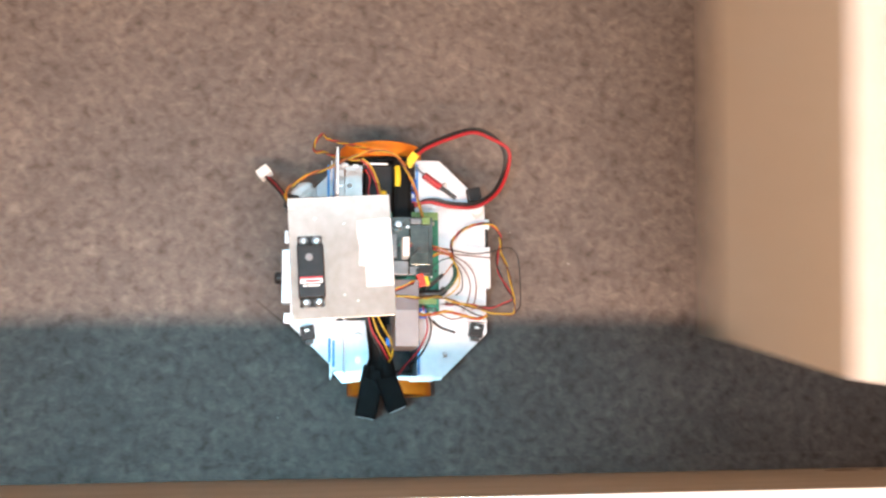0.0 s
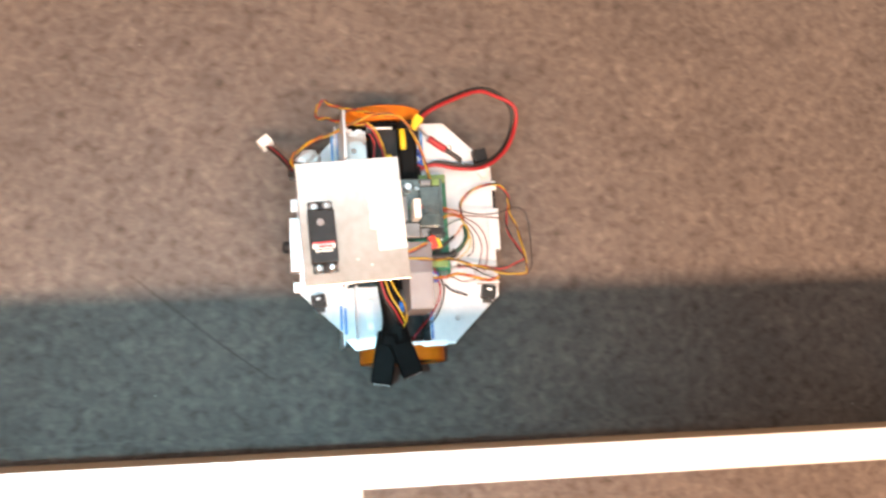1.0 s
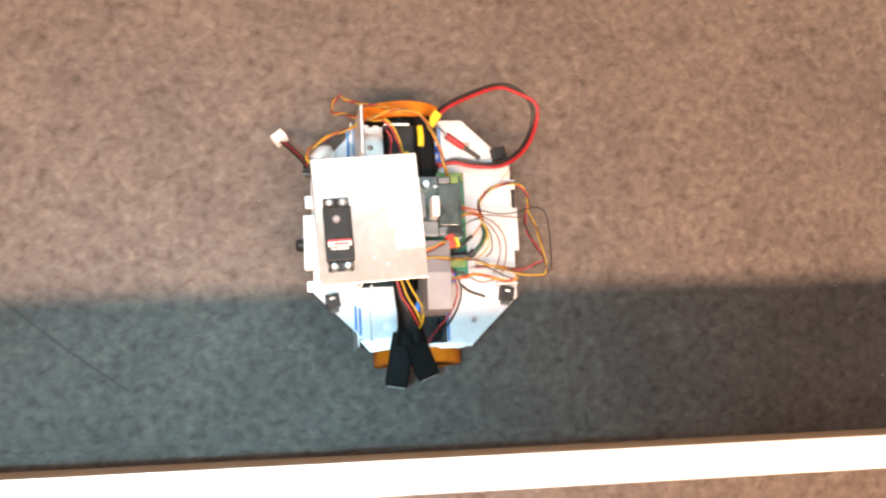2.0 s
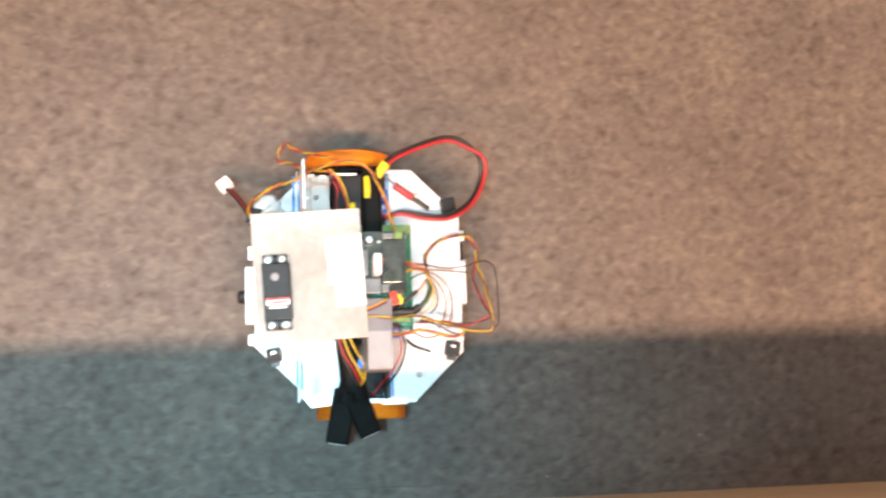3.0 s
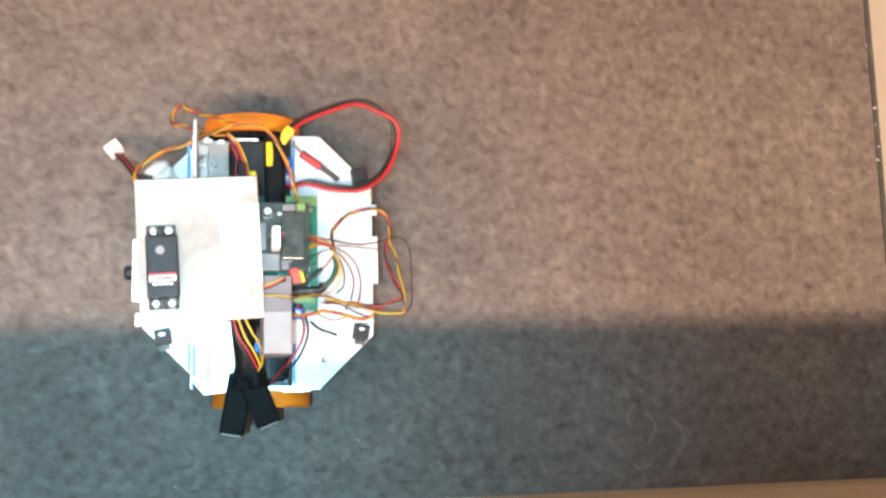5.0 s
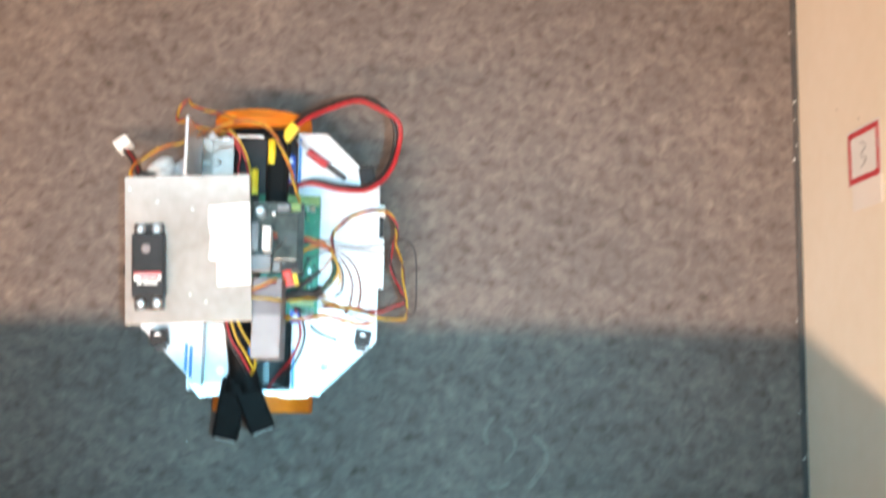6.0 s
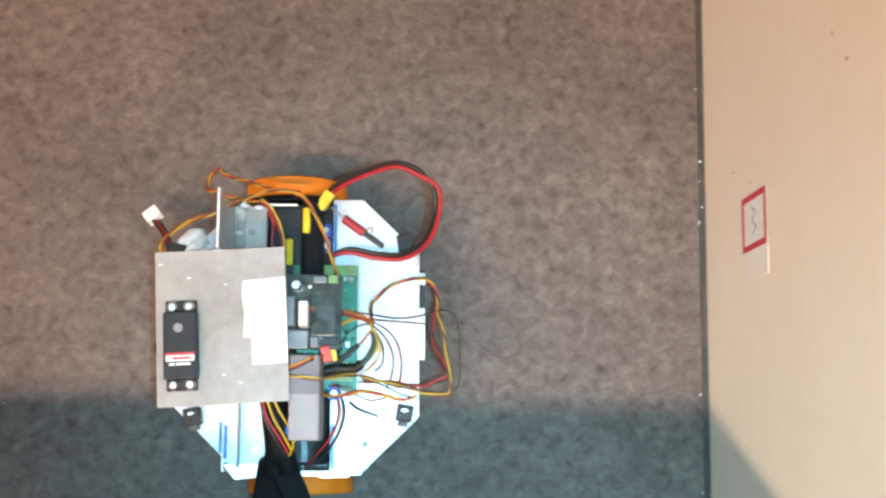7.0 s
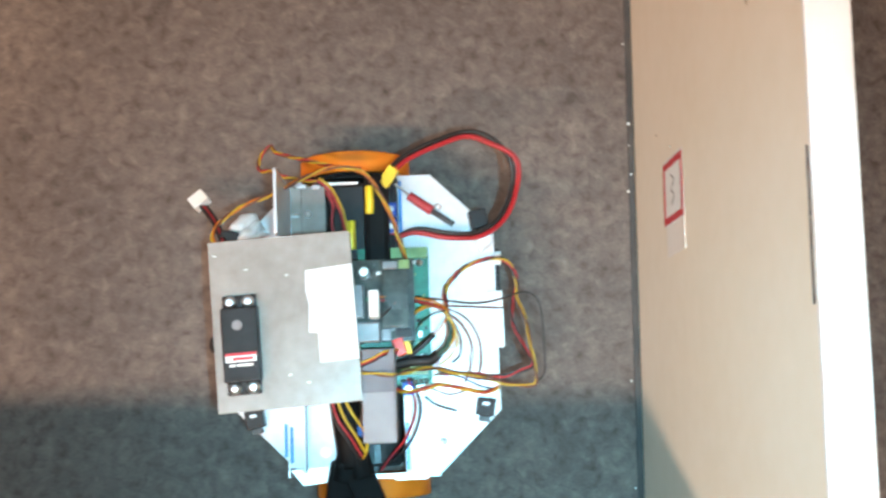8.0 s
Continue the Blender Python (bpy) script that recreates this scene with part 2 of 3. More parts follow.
# ---- room ----
def build_room():
    thing("ground", box(B(), -ROOM, ROOM + 0.6, -ROOM, ROOM, -0.02, 0.0), CARPET, "grey-brown short-pile carpet with flecks and scuffs", "carpet", "structure")
    t = 0.1
    x0, x1, y0, y1 = -ROOM, ROOM + 0.6, -ROOM, ROOM
    for n, b in (("wall_west", (x0 - t, x0, y0 - t, y1 + t)), ("wall_east", (x1, x1 + t, y0 - t, y1 + t)), ("wall_south", (x0, x1, y0 - t, y0)), ("wall_north", (x0, x1, y1, y1 + t))):
        thing(n, box(B(), *b, -0.02, CEIL), ROOM_PAINT, "plain off-white painted room wall", "wall", "structure")
    thing("ceiling", box(B(), x0 - t, x1 + t, y0 - t, y1 + t, CEIL, CEIL + 0.1), CEIL_PAINT, "plain white ceiling", "ceiling", "structure")


def build_panel_wall(name, length, face, label, m):
    """A standing maze wall: a board with a painted top edge; x runs along it, its inner face is at y = 0, it is WALL_T thick."""
    root = new(name)
    root.matrix_basis = m
    tagged(root, label, "maze wall", kind="structure")
    part("board", box(B(), 0, length, -WALL_T, 0, 0, WALL_H - 0.003, 0.0008), face, root)
    part("top_edge", box(B(), 0, length, -WALL_T - 0.0004, 0.0004, WALL_H - 0.003, WALL_H, 0.0008), WHITE_EDGE, root, "white painted top edge")
    return root


def build_maze():
    w = build_panel_wall("wall_long", 2.6 + WALL_X, WOOD, "long low maze wall of raw wood with white top", pose(-2.6, WALL_Y, 0))
    # knots and a stained line in the wood
    for x, z, a, b in ((3.075, 0.055, 0.016, 0.004), (3.11, 0.05, 0.007, 0.003), (3.62, 0.2, 0.006, 0.003)):
        bm = B()
        lathe(bm, [(0, 0.0006), (0.6, 0.0006), (1, 0.0), (1, -0.0004), (0, -0.0004)], Matrix.LocRotScale((x, 0.0002, z), Euler((radians(-90), 0, 0)), (a, b, 1)), 20)
        part("knot", bm, KNOT, w, "reddish brown knot")
    part("floor_strip", box(B(), 0, 2.6 + WALL_X - 0.01, 0.0, 0.015, 0, 0.0025, 0.001), CARPET, w, "carpet edge turned up at the wall")
    e = build_panel_wall("wall_end", 1.9, PAINT, "low cream-painted maze wall with white top", pose(WALL_X, WALL_Y - 0.004, 0, 0, 0, 90))
    # thin dark grey strip lying along the foot of the end wall
    part("dark_strip", box(B(), 0, 1.89, 0.0, 0.0045, 0, 0.002, 0.0006), DARK_EDGE, e, "thin dark grey strip along the foot")
    # cracks under the top edge and small stains
    for x0, x1, z in ((0.172, 0.205, 0.3270), (0.2052, 0.233, 0.3274)):
        part("crack", box(B(), x0, x1, 0.0, 0.0005, z, z + 0.0013), DARK_INK, e, "dark crack under the edge")
    for x, z, r in ((0.335, 0.245, 0.0013), (0.315, 0.262, 0.0015), (0.285, 0.105, 0.0008), (0.30, 0.07, 0.0007)):
        bm = B()
        lathe(bm, [(0, 0.0004), (r * 0.7, 0.0004), (r, 0.0), (r, -0.0003), (0, -0.0003)], pose(x, 0.0002, z, -90), 10)
        part("stain", bm, STAIN, e, "small brown stain")


def build_sign():
    """Paper victim sign on the end wall: a red frame with a thin unreadable letter, held with tape."""
    root = new("wall_sign")
    root.matrix_basis = pose(WALL_X - 0.0006, 0.0, 0.0)
    tagged(root, "small white paper sign with red frame taped to cream wall", "sign")
    y0, y1, z0, z1 = 0.1195, 0.1565, 0.0895, 0.1355
    part("tape", box(B(), -0.0003, 0.0002, y0 - 0.019, y0 + 0.004, z0 + 0.004, z1 + 0.001), TAPE, root, "strip of pale tape")
    part("sheet", box(B(), -0.00045, -0.0003, y0 - 0.001, y1 + 0.0015, z0 - 0.0008, z1 + 0.002), PAPER, root)
    f = 0.0042
    for a, b, c, d in ((y0, y0 + f, z0, z1), (y1 - f, y1, z0, z1), (y0 + f, y1 - f, z0, z0 + f * 0.9), (y0 + f, y1 - f, z1 - f * 0.9, z1)):
        part("frame_bar", box(B(), -0.0006, -0.00045, a, b, c, d), RED_INK, root, "red printed bar")
    zc = (z0 + z1) / 2
    for pts in (tuple((y1 - 0.009 - 0.0045 * k, zc + (0.0035 if k % 2 else -0.0035)) for k in range(5)),):
        part("pen_stroke", tube(B(), [(-0.00045, y, z) for y, z in pts], 0.00042, 6), PEN, root, "thin dark pen stroke")


def build_floor_clutter():
    sheet = thing("paper_sheet", box(B(), 0.022, 0.166, -0.346, -0.136, 0.0, 0.0012), PAPER, "white paper sheet with grey curve lying on carpet", "paper")
    part("printed_curve", tube(B(), [(0.122, -0.158, 0.0012), (0.140, -0.160, 0.0012), (0.148, -0.172, 0.0012), (0.145, -0.19, 0.0012)], 0.0035, 6, flat=0.1), GREY_PAPER, sheet, "grey printed curve")
    thing("grey_card", box(B(), -0.075, 0.016, -0.36, -0.158, 0.0, 0.0012), GREY_PAPER, "light grey card lying on carpet behind wall", "card")
    # pale worn streaks in the carpet
    bm = B()
    rnd = random.Random(5)
    for pts, r in ((((1.008, -0.060), (1.017, -0.070), (1.0175, -0.081), (1.010, -0.092), (1.003, -0.1015)), 0.0022),
                   (((0.977, -0.048), (0.972, -0.058), (0.974, -0.068)), 0.0014), (((0.985, -0.055), (0.992, -0.060), (0.994, -0.070), (0.988, -0.080)), 0.0012),
                   (((0.974, -0.096), (0.981, -0.100), (0.990, -0.096)), 0.0014)):
        tube(bm, [(x + rnd.uniform(-0.0006, 0.0006), y, 0.0) for x, y in pts], r, 8, 8, flat=0.12)
    thing("carpet_scuff", bm, SCUFF, "pale worn streaks scuffed into the carpet", "scuff mark", "stuff")
    thing("carpet_crease", tube(B(), [(-0.022, 0.037, 0.0), (0.008, 0.012, 0.0), (0.034, -0.0095, 0.0), (0.060, -0.030, 0.0), (0.096, -0.056, 0.0)], 0.0006, 8, 8, flat=0.25), CREASE, "thin dark crease line across the carpet", "crease", "stuff")
    # loose crumbs along the end wall
    bm = B()
    for y, s in ((0.158, 0.0011), (0.17, 0.0008), (0.205, 0.0012), (0.19, 0.0006), (0.03, 0.0008), (-0.04, 0.0007), (-0.075, 0.001), (0.262, 0.0007)):
        x = WALL_X - rnd.uniform(0.003, 0.007)
        bmesh.ops.create_icosphere(bm, subdivisions=1, radius=s, matrix=pose(x, y, s * 0.6 + 0.002))
    for i in range(14):
        x, y = rnd.uniform(-0.2, 1.15), rnd.uniform(-0.1, 0.45)
        bmesh.ops.create_icosphere(bm, subdivisions=1, radius=rnd.uniform(0.0003, 0.0005), matrix=pose(x, y, 0.0004))
    thing("crumbs", bm, WHITE_EDGE, "tiny white crumbs on carpet along the wall foot", "crumbs", "stuff")


def build_loose_panel():
    root = new("loose_wall_panel")
    tagged(root, "cream maze wall panel with white top being lifted away", "wall panel")
    part("board", box(B(), 0, WALL_T, 0, 0.36, 0, WALL_H - 0.003, 0.001), PAINT, root)
    part("top_edge", box(B(), -0.0004, WALL_T + 0.0004, 0, 0.36, WALL_H - 0.003, WALL_H, 0.001), WHITE_EDGE, root, "white painted top edge")
    return root


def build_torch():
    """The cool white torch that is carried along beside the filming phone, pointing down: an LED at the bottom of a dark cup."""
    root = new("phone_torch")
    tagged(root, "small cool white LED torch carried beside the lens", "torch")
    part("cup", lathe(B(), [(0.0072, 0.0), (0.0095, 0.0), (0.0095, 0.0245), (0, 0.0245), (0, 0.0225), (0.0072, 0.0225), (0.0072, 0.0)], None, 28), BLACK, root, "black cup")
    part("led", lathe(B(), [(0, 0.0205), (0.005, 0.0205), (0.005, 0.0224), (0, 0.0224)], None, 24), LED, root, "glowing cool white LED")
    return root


def build_tube_fixture():
    """Housing of the warm tube under the ceiling."""
    root = new("tube_light")
    root.matrix_basis = pose(0.05, -0.97, CEIL)
    tagged(root, "long warm tube light in a white ceiling housing", "ceiling light", "ceiling lights")
    part("housing", box(B(), -1.22, 1.22, -0.07, 0.07, -0.06, 0.0, 0.004), WHITE_EDGE, root)
    for x in (-1.235, 1.205):
        part("end_cap", box(B(), x, x + 0.03, -0.075, 0.075, -0.085, 0.0, 0.004), WHITE_EDGE, root)


# Body of an added, unseen panel: cool fill, and white in the top plate.
def build_fill_panel(px, py):
    root = new("added_fill_panel")
    root.matrix_basis = pose(px, py, CEIL)
    tagged(root, "unseen rectangular panel added as cool fill light", "ceiling light", "ceiling lights")
    for a, b, c, d in ((-0.48, 0.48, -0.28, -0.255), (-0.48, 0.48, 0.255, 0.28), (-0.48, -0.455, -0.255, 0.255), (0.455, 0.48, -0.255, 0.255)):
        part("frame_bar", box(B(), a, b, c, d, -0.05, 0.0, 0.002), WHITE_EDGE, root)
    part("diffuser", box(B(), -0.454, 0.454, -0.254, 0.254, -0.02, -0.002), GLOW, root, "glowing white diffuser")


# ---- robot, millimetres from the middle of its deck, floor at 0 ----
def mm(*v):
    return tuple(a * 0.001 for a in v)


def rbox(x0, x1, y0, y1, z0, z1, bevel=0.4, m=None):
    return box(B(), *mm(x0, x1, y0, y1, z0, z1), bevel * 0.001, m)


def rtube(points, r, seg=8, steps=6, flat=1.0):
    return tube(B(), [mm(*p) for p in points], r * 0.001, seg, steps, flat)


def twisted(points, n, k, spread=0.8, pitch=11.0, steps=10):
    """Strand k of n twisted round a line through the points, in millimetres."""
    line = smooth_line(points, steps)
    run, out = 0.0, []
    for i, p in enumerate(line):
        d = (line[min(i + 1, len(line) - 1)] - line[max(i - 1, 0)]).normalized()
        run += (p - line[i - 1]).length if i else 0
        side = d.cross(Vector((0, 0, 1)))
        side = side.normalized() if side.length > 1e-4 else Vector((1, 0, 0))
        a = 2 * math.pi * (run / pitch + k / n)
        out.append(tuple(p + spread * (side * math.cos(a) + side.cross(d) * math.sin(a))))
    return out


def screw(parent, x, y, z, r=2.6, h=1.6, label="round steel screw head"):
    bm = lathe(B(), [mm(a, b) for a, b in ((0, h), (r * 0.55, h * 0.95), (r * 0.9, h * 0.55), (r, 0), (0, 0))], pose(*mm(x, y, z)), 16)
    for f in bm.faces:
        f.smooth = True
    s = part("screw", bm, STEEL, parent, label)
    return s


def build_wheel(robot, y, side):
    """Orange-tyred wheel; its axle is its own y axis."""
    hub = part("wheel", lathe(B(), [mm(a, b) for a, b in ((0, -3), (6, -3), (6, 3), (0, 3))], pose(0, 0, 0, -90), 20), BLACK, robot, "orange-tyred wheel with black rim")
    hub.matrix_basis = pose(*mm(-8 if y > 0 else -1.5, y, 35))
    rows = [(30, -6), (34.3, -6), (35, -5), (35, 5), (34.3, 6), (30, 6), (30, -6)]
    part("tyre", lathe(B(), [mm(a, b) for a, b in rows], pose(0, 0, 0, -90), 56), ORANGE, hub, "smooth orange rubber tyre")
    part("rim", lathe(B(), [mm(a, b) for a, b in ((26, -5), (29.9, -5), (29.9, 5), (26, 5), (26, -5))], pose(0, 0, 0, -90), 40), BLACK, hub)
    for k in range(5):
        part("spoke", rbox(-2.5, 2.5, -2, 2, 5, 27, 0.4, pose(0, 0, 0, 0, 72 * k, 0)), BLACK, hub)
    return hub


def build_robot():
    robot = new("robot")
    tagged(robot, "small octagonal wheeled maze robot of bent aluminium with wires", "robot")
    Z = 65
    # deck halves either side of the wheel and motor channel
    left = [(-84, -47.5), (-40, -91.5), (-36, -91.5), (-36, -80), (-50, -80), (-50, 80), (-40, 80), (-40, 91.5), (-84, 47.5)]
    right = [(77.5, 54.5), (39.5, 91.5), (19, 91.5), (19, -91.5), (39.5, -91.5), (77.5, -54.5)]
    for o in (left, right):
        part("deck", prism(B(), [mm(*p) for p in o], 0.0632, 0.065, 0.0002), WHITE_PLATE, robot, "pale aluminium deck plate")
    part("front_flange", rbox(-39.5, 39.5, -92.5, -90.8, 50, 65.5, 0.3), ALU_DULL, robot, "bent aluminium flange")
    # Rear flange blackened to paint the shadowed gap between tyre and body.
    part("rear_flange", rbox(-39.5, 18.9, 90.8, 92.5, 50, 65.5, 0.3), RUBBER, robot, "rear flange blackened for the shadowed tyre gap")
    # channel sides, with blue protective film left on
    for x in (-50.6, 19.6):
        part("channel_side", rbox(x - 0.6, x + 0.6, -90, 90, 22, 64.8, 0.2), ALU_DULL, robot)
    for x, y0, y1 in ((-53.5, 52, 86), (-49, 50, 84), (-52.2, -78, -58), (-48.9, -81.5, -60), (20.6, 52, 88), (20.6, -88, -60)):
        part("film_strip", rbox(x - 1.0, x + 1.0, y0, y1, 62, 65.6, 0.2), FILM, robot, "blue protective film")
    part("belly_plate", rbox(-50, 19, -88, 88, 20, 22, 0.3), CHIP, robot, "dark belly plate")
    for y in (1, -1):
        part("motor", lathe(B(), [mm(a, b) for a, b in ((0, 0), (15, 0), (17, 1.5), (17, 44), (15, 46), (4, 46), (4, 50), (0, 50))], pose(*mm(0, 40 * y, 40), -90 * y, 0, 0), 28), CHIP, robot, "dark drum motor")
    # bracket bridging the channel under the top plate, with its tall fin
    part("front_tray", rbox(-39.4, -19.8, -90, -44, 65, 66.6, 0.3), WHITE_PLATE, robot, "shiny folded aluminium tray")
    part("tray_wall", rbox(-41, -39.4, -87, -44, 65, 80, 0.3), WHITE_PLATE, robot, "upright aluminium wall of the tray")
    part("tray_floor", rbox(-50, -41, -84.5, -44, 63, 64.6, 0.3), WHITE_PLATE, robot, "pale aluminium tray floor")
    # two low round steel discs on the front tray
    for y in (-56, -76):
        part("tray_hole", lathe(B(), [mm(a, b) for a, b in ((0, 0.25), (2.6, 0.2), (3.0, 0), (0, 0))], pose(*mm(-29, y, 66.6)), 16), STEEL, robot, "low round steel disc")
    part("front_lip", prism(B(), [mm(*p) for p in ((-50, -85.5), (-23, -84), (-20.7, -92.8), (-42, -95))], 0.0652, 0.067, 0.0003), ALU_DULL, robot, "bent aluminium front lip")
    part("front_lip", rbox(0, 32, -94, -89.5, 65.2, 67, 0.3), ALU_DULL, robot, "bent aluminium front lip")
    part("rear_tray", rbox(-47, -40.2, 44, 86.5, 65, 66.4, 0.3), PLATE, robot, "shiny folded aluminium tray")
    part("rear_tray", rbox(-40, -25.5, 44, 86, 65, 66.4, 0.3, pose(*mm(-40, 0, 65.4)) @ pose(0, 0, 0, 0, 1.5, 0) @ pose(*mm(40, 0, -65))), PLATE, robot, "shiny folded aluminium tray")
    # Steel dot standing in for the bright light spot reflected by the tray.
    screw(robot, -36, 68.6, 66.4, 2.2, 1.2)
    part("tray_pin", rbox(-46.5, -41.5, 67, 69, 66.2, 68, 0.4), STEEL, robot, "bright pin")
    for x, y, w in ((-40, 86, 6), (-31, 85.5, 5)):
        part("torn_edge", rbox(x - w / 2, x + w / 2, y - 1.2, y + 1.4, 65.5, 68, 0.8), WHITE_PLATE, robot, "rough burred edge")
    part("fin_base", rbox(-49, -47, -44, 47, 64, 125, 0.4), ALU_DULL, robot)
    part("fin", rbox(-49, -47, 47.2, 84, 64, 134, 0.5), ALU_DULL, robot, "tall upright aluminium fin")
    blob = B()
    bmesh.ops.create_icosphere(blob, subdivisions=3, radius=0.010, matrix=pose(0, 0, 0))
    for v in blob.verts:
        v.co *= 1 + 0.9 * noise.noise(v.co * 160)
        v.co.x *= 1.15
        v.co.y *= 0.75
        v.co.z = max(v.co.z * 0.7, -0.002)
    for f in blob.faces:
        f.smooth = True
    part("glue_blob", blob, GLUE, robot, "lumpy white hot-glue blob", pose(*mm(-72, 60, 67), 0, 0, 30))
    # top plate with servo
    top = part("top_plate", rbox(-39.5, 39.5, -47.3, 47.3, 0, 1.6, 0.5), PLATE, robot, "scuffed aluminium top plate", pose(*mm(-44.6, -1.2, 126.4), 0, 0, 3.2))
    part("plate_lip", rbox(37.8, 39.5, -47.3, 47.3, -10, 0.0, 0.3), ALU, top)
    part("plate_lip", rbox(-39.5, -37.8, -47.3, 47.3, -10, 0.0, 0.3), ALU, top)
    part("slot", rbox(13, 18, -3.2, -2.0, 1.5, 1.75, 0), DARK_INK, top, "dark drilled slot")
    tape = part("tape_patch", prism(B(), [mm(*p) for p in ((13.5, 27), (39.3, 28.5), (39.3, -24), (18, -24.5), (18, -8), (13, -7.5), (14.2, 8), (12.8, 16))], 0.0016, 0.0019), PAPER, top, "white sticker with a torn edge")
    for x, y in ((-37, 39), (-20, 30), (2, 25), (0, -30), (10, -35)):
        part("scratch", rbox(x, x + 1.8, y, y + 0.8, 1.5, 1.7, 0), STEEL, top, "bright scratch")
    servo = part("servo", rbox(-10, 10, -20.2, 20.2, -14, 8, 1.0), BLACK, robot, "black servo", pose(*mm(-67.8, -13.5, 128.2), 0, 0, 3.0))
    for y in (1, -1):
        part("flange", rbox(-9.2, 9.2, min(y * 20, y * 27.2), max(y * 20, y * 27.2), 0.2, 2.8, 0.6), BLACK, servo)
        for x in (-5, 5):
            bm = lathe(B(), [mm(a, b) for a, b in ((0, 2.6), (2, 2.4), (3.1, 1.4), (3.6, 0), (0, 0))], pose(*mm(x, y * 23.4, 2.8)), 18)
            part("screw", bm, STEEL, servo, "round steel screw head")
    part("centre_screw", lathe(B(), [mm(a, b) for a, b in ((0, 0.3), (1.0, 0.3), (1.1, 0.9), (2.4, 0.8), (2.9, 0), (0, 0))], pose(*mm(-1, 10.5, 8)), 18), MAUVE, servo, "dull steel screw")
    lab = part("label_plate", rbox(-8.4, 8.4, -9.6, -4.6, 8, 8.25, 0), PAPER, servo, "small red and white label")
    part("label_band", rbox(-8.4, 8.4, -6.1, -4.6, 8.2, 8.4, 0), RED_INK, lab, "red band")
    part("text_bar", rbox(-4.5, 6.5, -8.6, -7.0, 8.2, 8.36, 0), RED_INK, lab, "unreadable red print bar")
    for a, b in ((-6.4, -3.2), (-2.4, 6.2)):
        part("text_bar", rbox(a, b, -12.0, -10.6, 8.0, 8.2, 0), PAPER, servo, "unreadable white print bar")
    # side tabs and bumpers
    part("side_tab", rbox(72, 81.3, -17, 17.5, 65, 66.6, 0.3), WHITE_PLATE, robot, "pale folded side tab")
    part("side_tab_lip", rbox(80, 81.3, -17, 17.5, 52, 65, 0.3), ALU_DULL, robot)
    part("side_bracket", rbox(-91, -76, -30, 13, 60, 74, 0.6), ALU_DULL, robot, "aluminium sensor bracket")
    part("sensor_nub", lathe(B(), [mm(a, b) for a, b in ((0, 0), (5, 0), (5, 5), (3.5, 6.5), (0, 6.5))], pose(*mm(-90.5, -9, 64), 0, -90, 0), 20), BLACK, robot, "black round sensor")
    for y0, y1 in ((20, 30), (-46, -38)):
        part("small_tab", rbox(-89, -76, y0, y1, 63, 66, 0.4), ALU_DULL, robot)
    for x, y, a in ((68, -52, -38), (-70, -54, 38), (68, 62, 42), (-84, 54, -42)):
        body = part("corner_sensor", rbox(-5.5, 5.5, -6, 5, 0, 9, 0.8), BLACK, robot, "black corner distance sensor", pose(*mm(x, y, 65), 0, 0, a * 0.25))
        if y < 0:
            part("clip", rbox(-2.2, 1.6, 0.5, 2.2, 9, 9.8, 0.3), STEEL, body, "bright steel clip")
        part("lens", rbox(-3.5, 3.5, -9.5, -6, 1, 7, 0.8), CHIP, body)
    nub = part("side_sensor", rbox(77.6, 80.6, 18, 44, 50, 62, 0.5), BLACK, robot, "black side distance sensor")
    part("sensor_window", rbox(77.8, 81.6, 34, 42, 55, 62.8, 0.5), PAPER, nub, "white sensor window")
    part("corner_knob", lathe(B(), [mm(a, b) for a, b in ((0, 3.4), (4.5, 3.2), (6, 2), (6.4, 0), (0, 0))], pose(*mm(71, 50, 65)), 20), WHITE_PLATE, robot, "rounded pale corner tab")
    part("corner_bracket", rbox(60, 77, -45.5, -44, 65, 74, 0.3), WHITE_PLATE, robot)
    for x, y in ((42, -72), (44, 71), (62, 52), (70, 44)):
        screw(robot, x, y, 65, 2.2, 1.6)
    # electronics
    pcb = part("circuit_board", rbox(-6, 36.5, -38, 44.3, 76, 77.6, 0.2), GREEN, robot, "green circuit board")
    for x, y in ((33, 36), (33, -34), (0, 38), (0, -34)):
        part("standoff", lathe(B(), [mm(a, b) for a, b in ((0, 0), (2.2, 0), (2.2, 11), (0, 11))], pose(*mm(x, y, 65)), 10), STEEL, pcb)
    part("terminal_strip", rbox(4, 36, 37.5, 44, 77.6, 81, 0.4), LIME, pcb, "lime green terminal strip")
    for x in (9, 20, 31):
        part("solder_joint", lathe(B(), [mm(a, b) for a, b in ((0, 2), (1.6, 1.2), (2.2, 0), (0, 0))], pose(*mm(x, 35, 77.8)), 12), STEEL, pcb, "bright solder joint")
    shield = part("shield_board", rbox(-8, 27.5, -14, 33, 112, 113.4, 0.2), SHIELD, robot, "glossy dark stacked shield board")
    for x, y in ((-5, 30), (25, 30), (-5, -11), (25, -11)):
        part("standoff", lathe(B(), [mm(a, b) for a, b in ((0, 0), (2.0, 0), (2.0, 34.4), (0, 34.4))], pose(*mm(x, y, 77.6)), 10), BLACK, shield)
    part("header_block", rbox(2.2, 7.4, -1.0, 13.8, 113.4, 132, 0.5), PAPER, shield, "white header connector")
    rnd = random.Random(11)
    part("capacitor", lathe(B(), [mm(a, b) for a, b in ((0, 11), (2.4, 11), (2.9, 10), (2.9, 0), (0, 0))], pose(*mm(-0.5, 25, 113.4)), 18), STEEL, shield, "bright round can")
    part("housing_block", rbox(-7, 7.5, -14, -3, 113.4, 121, 0.8), HOUSING, shield, "slate grey housing")
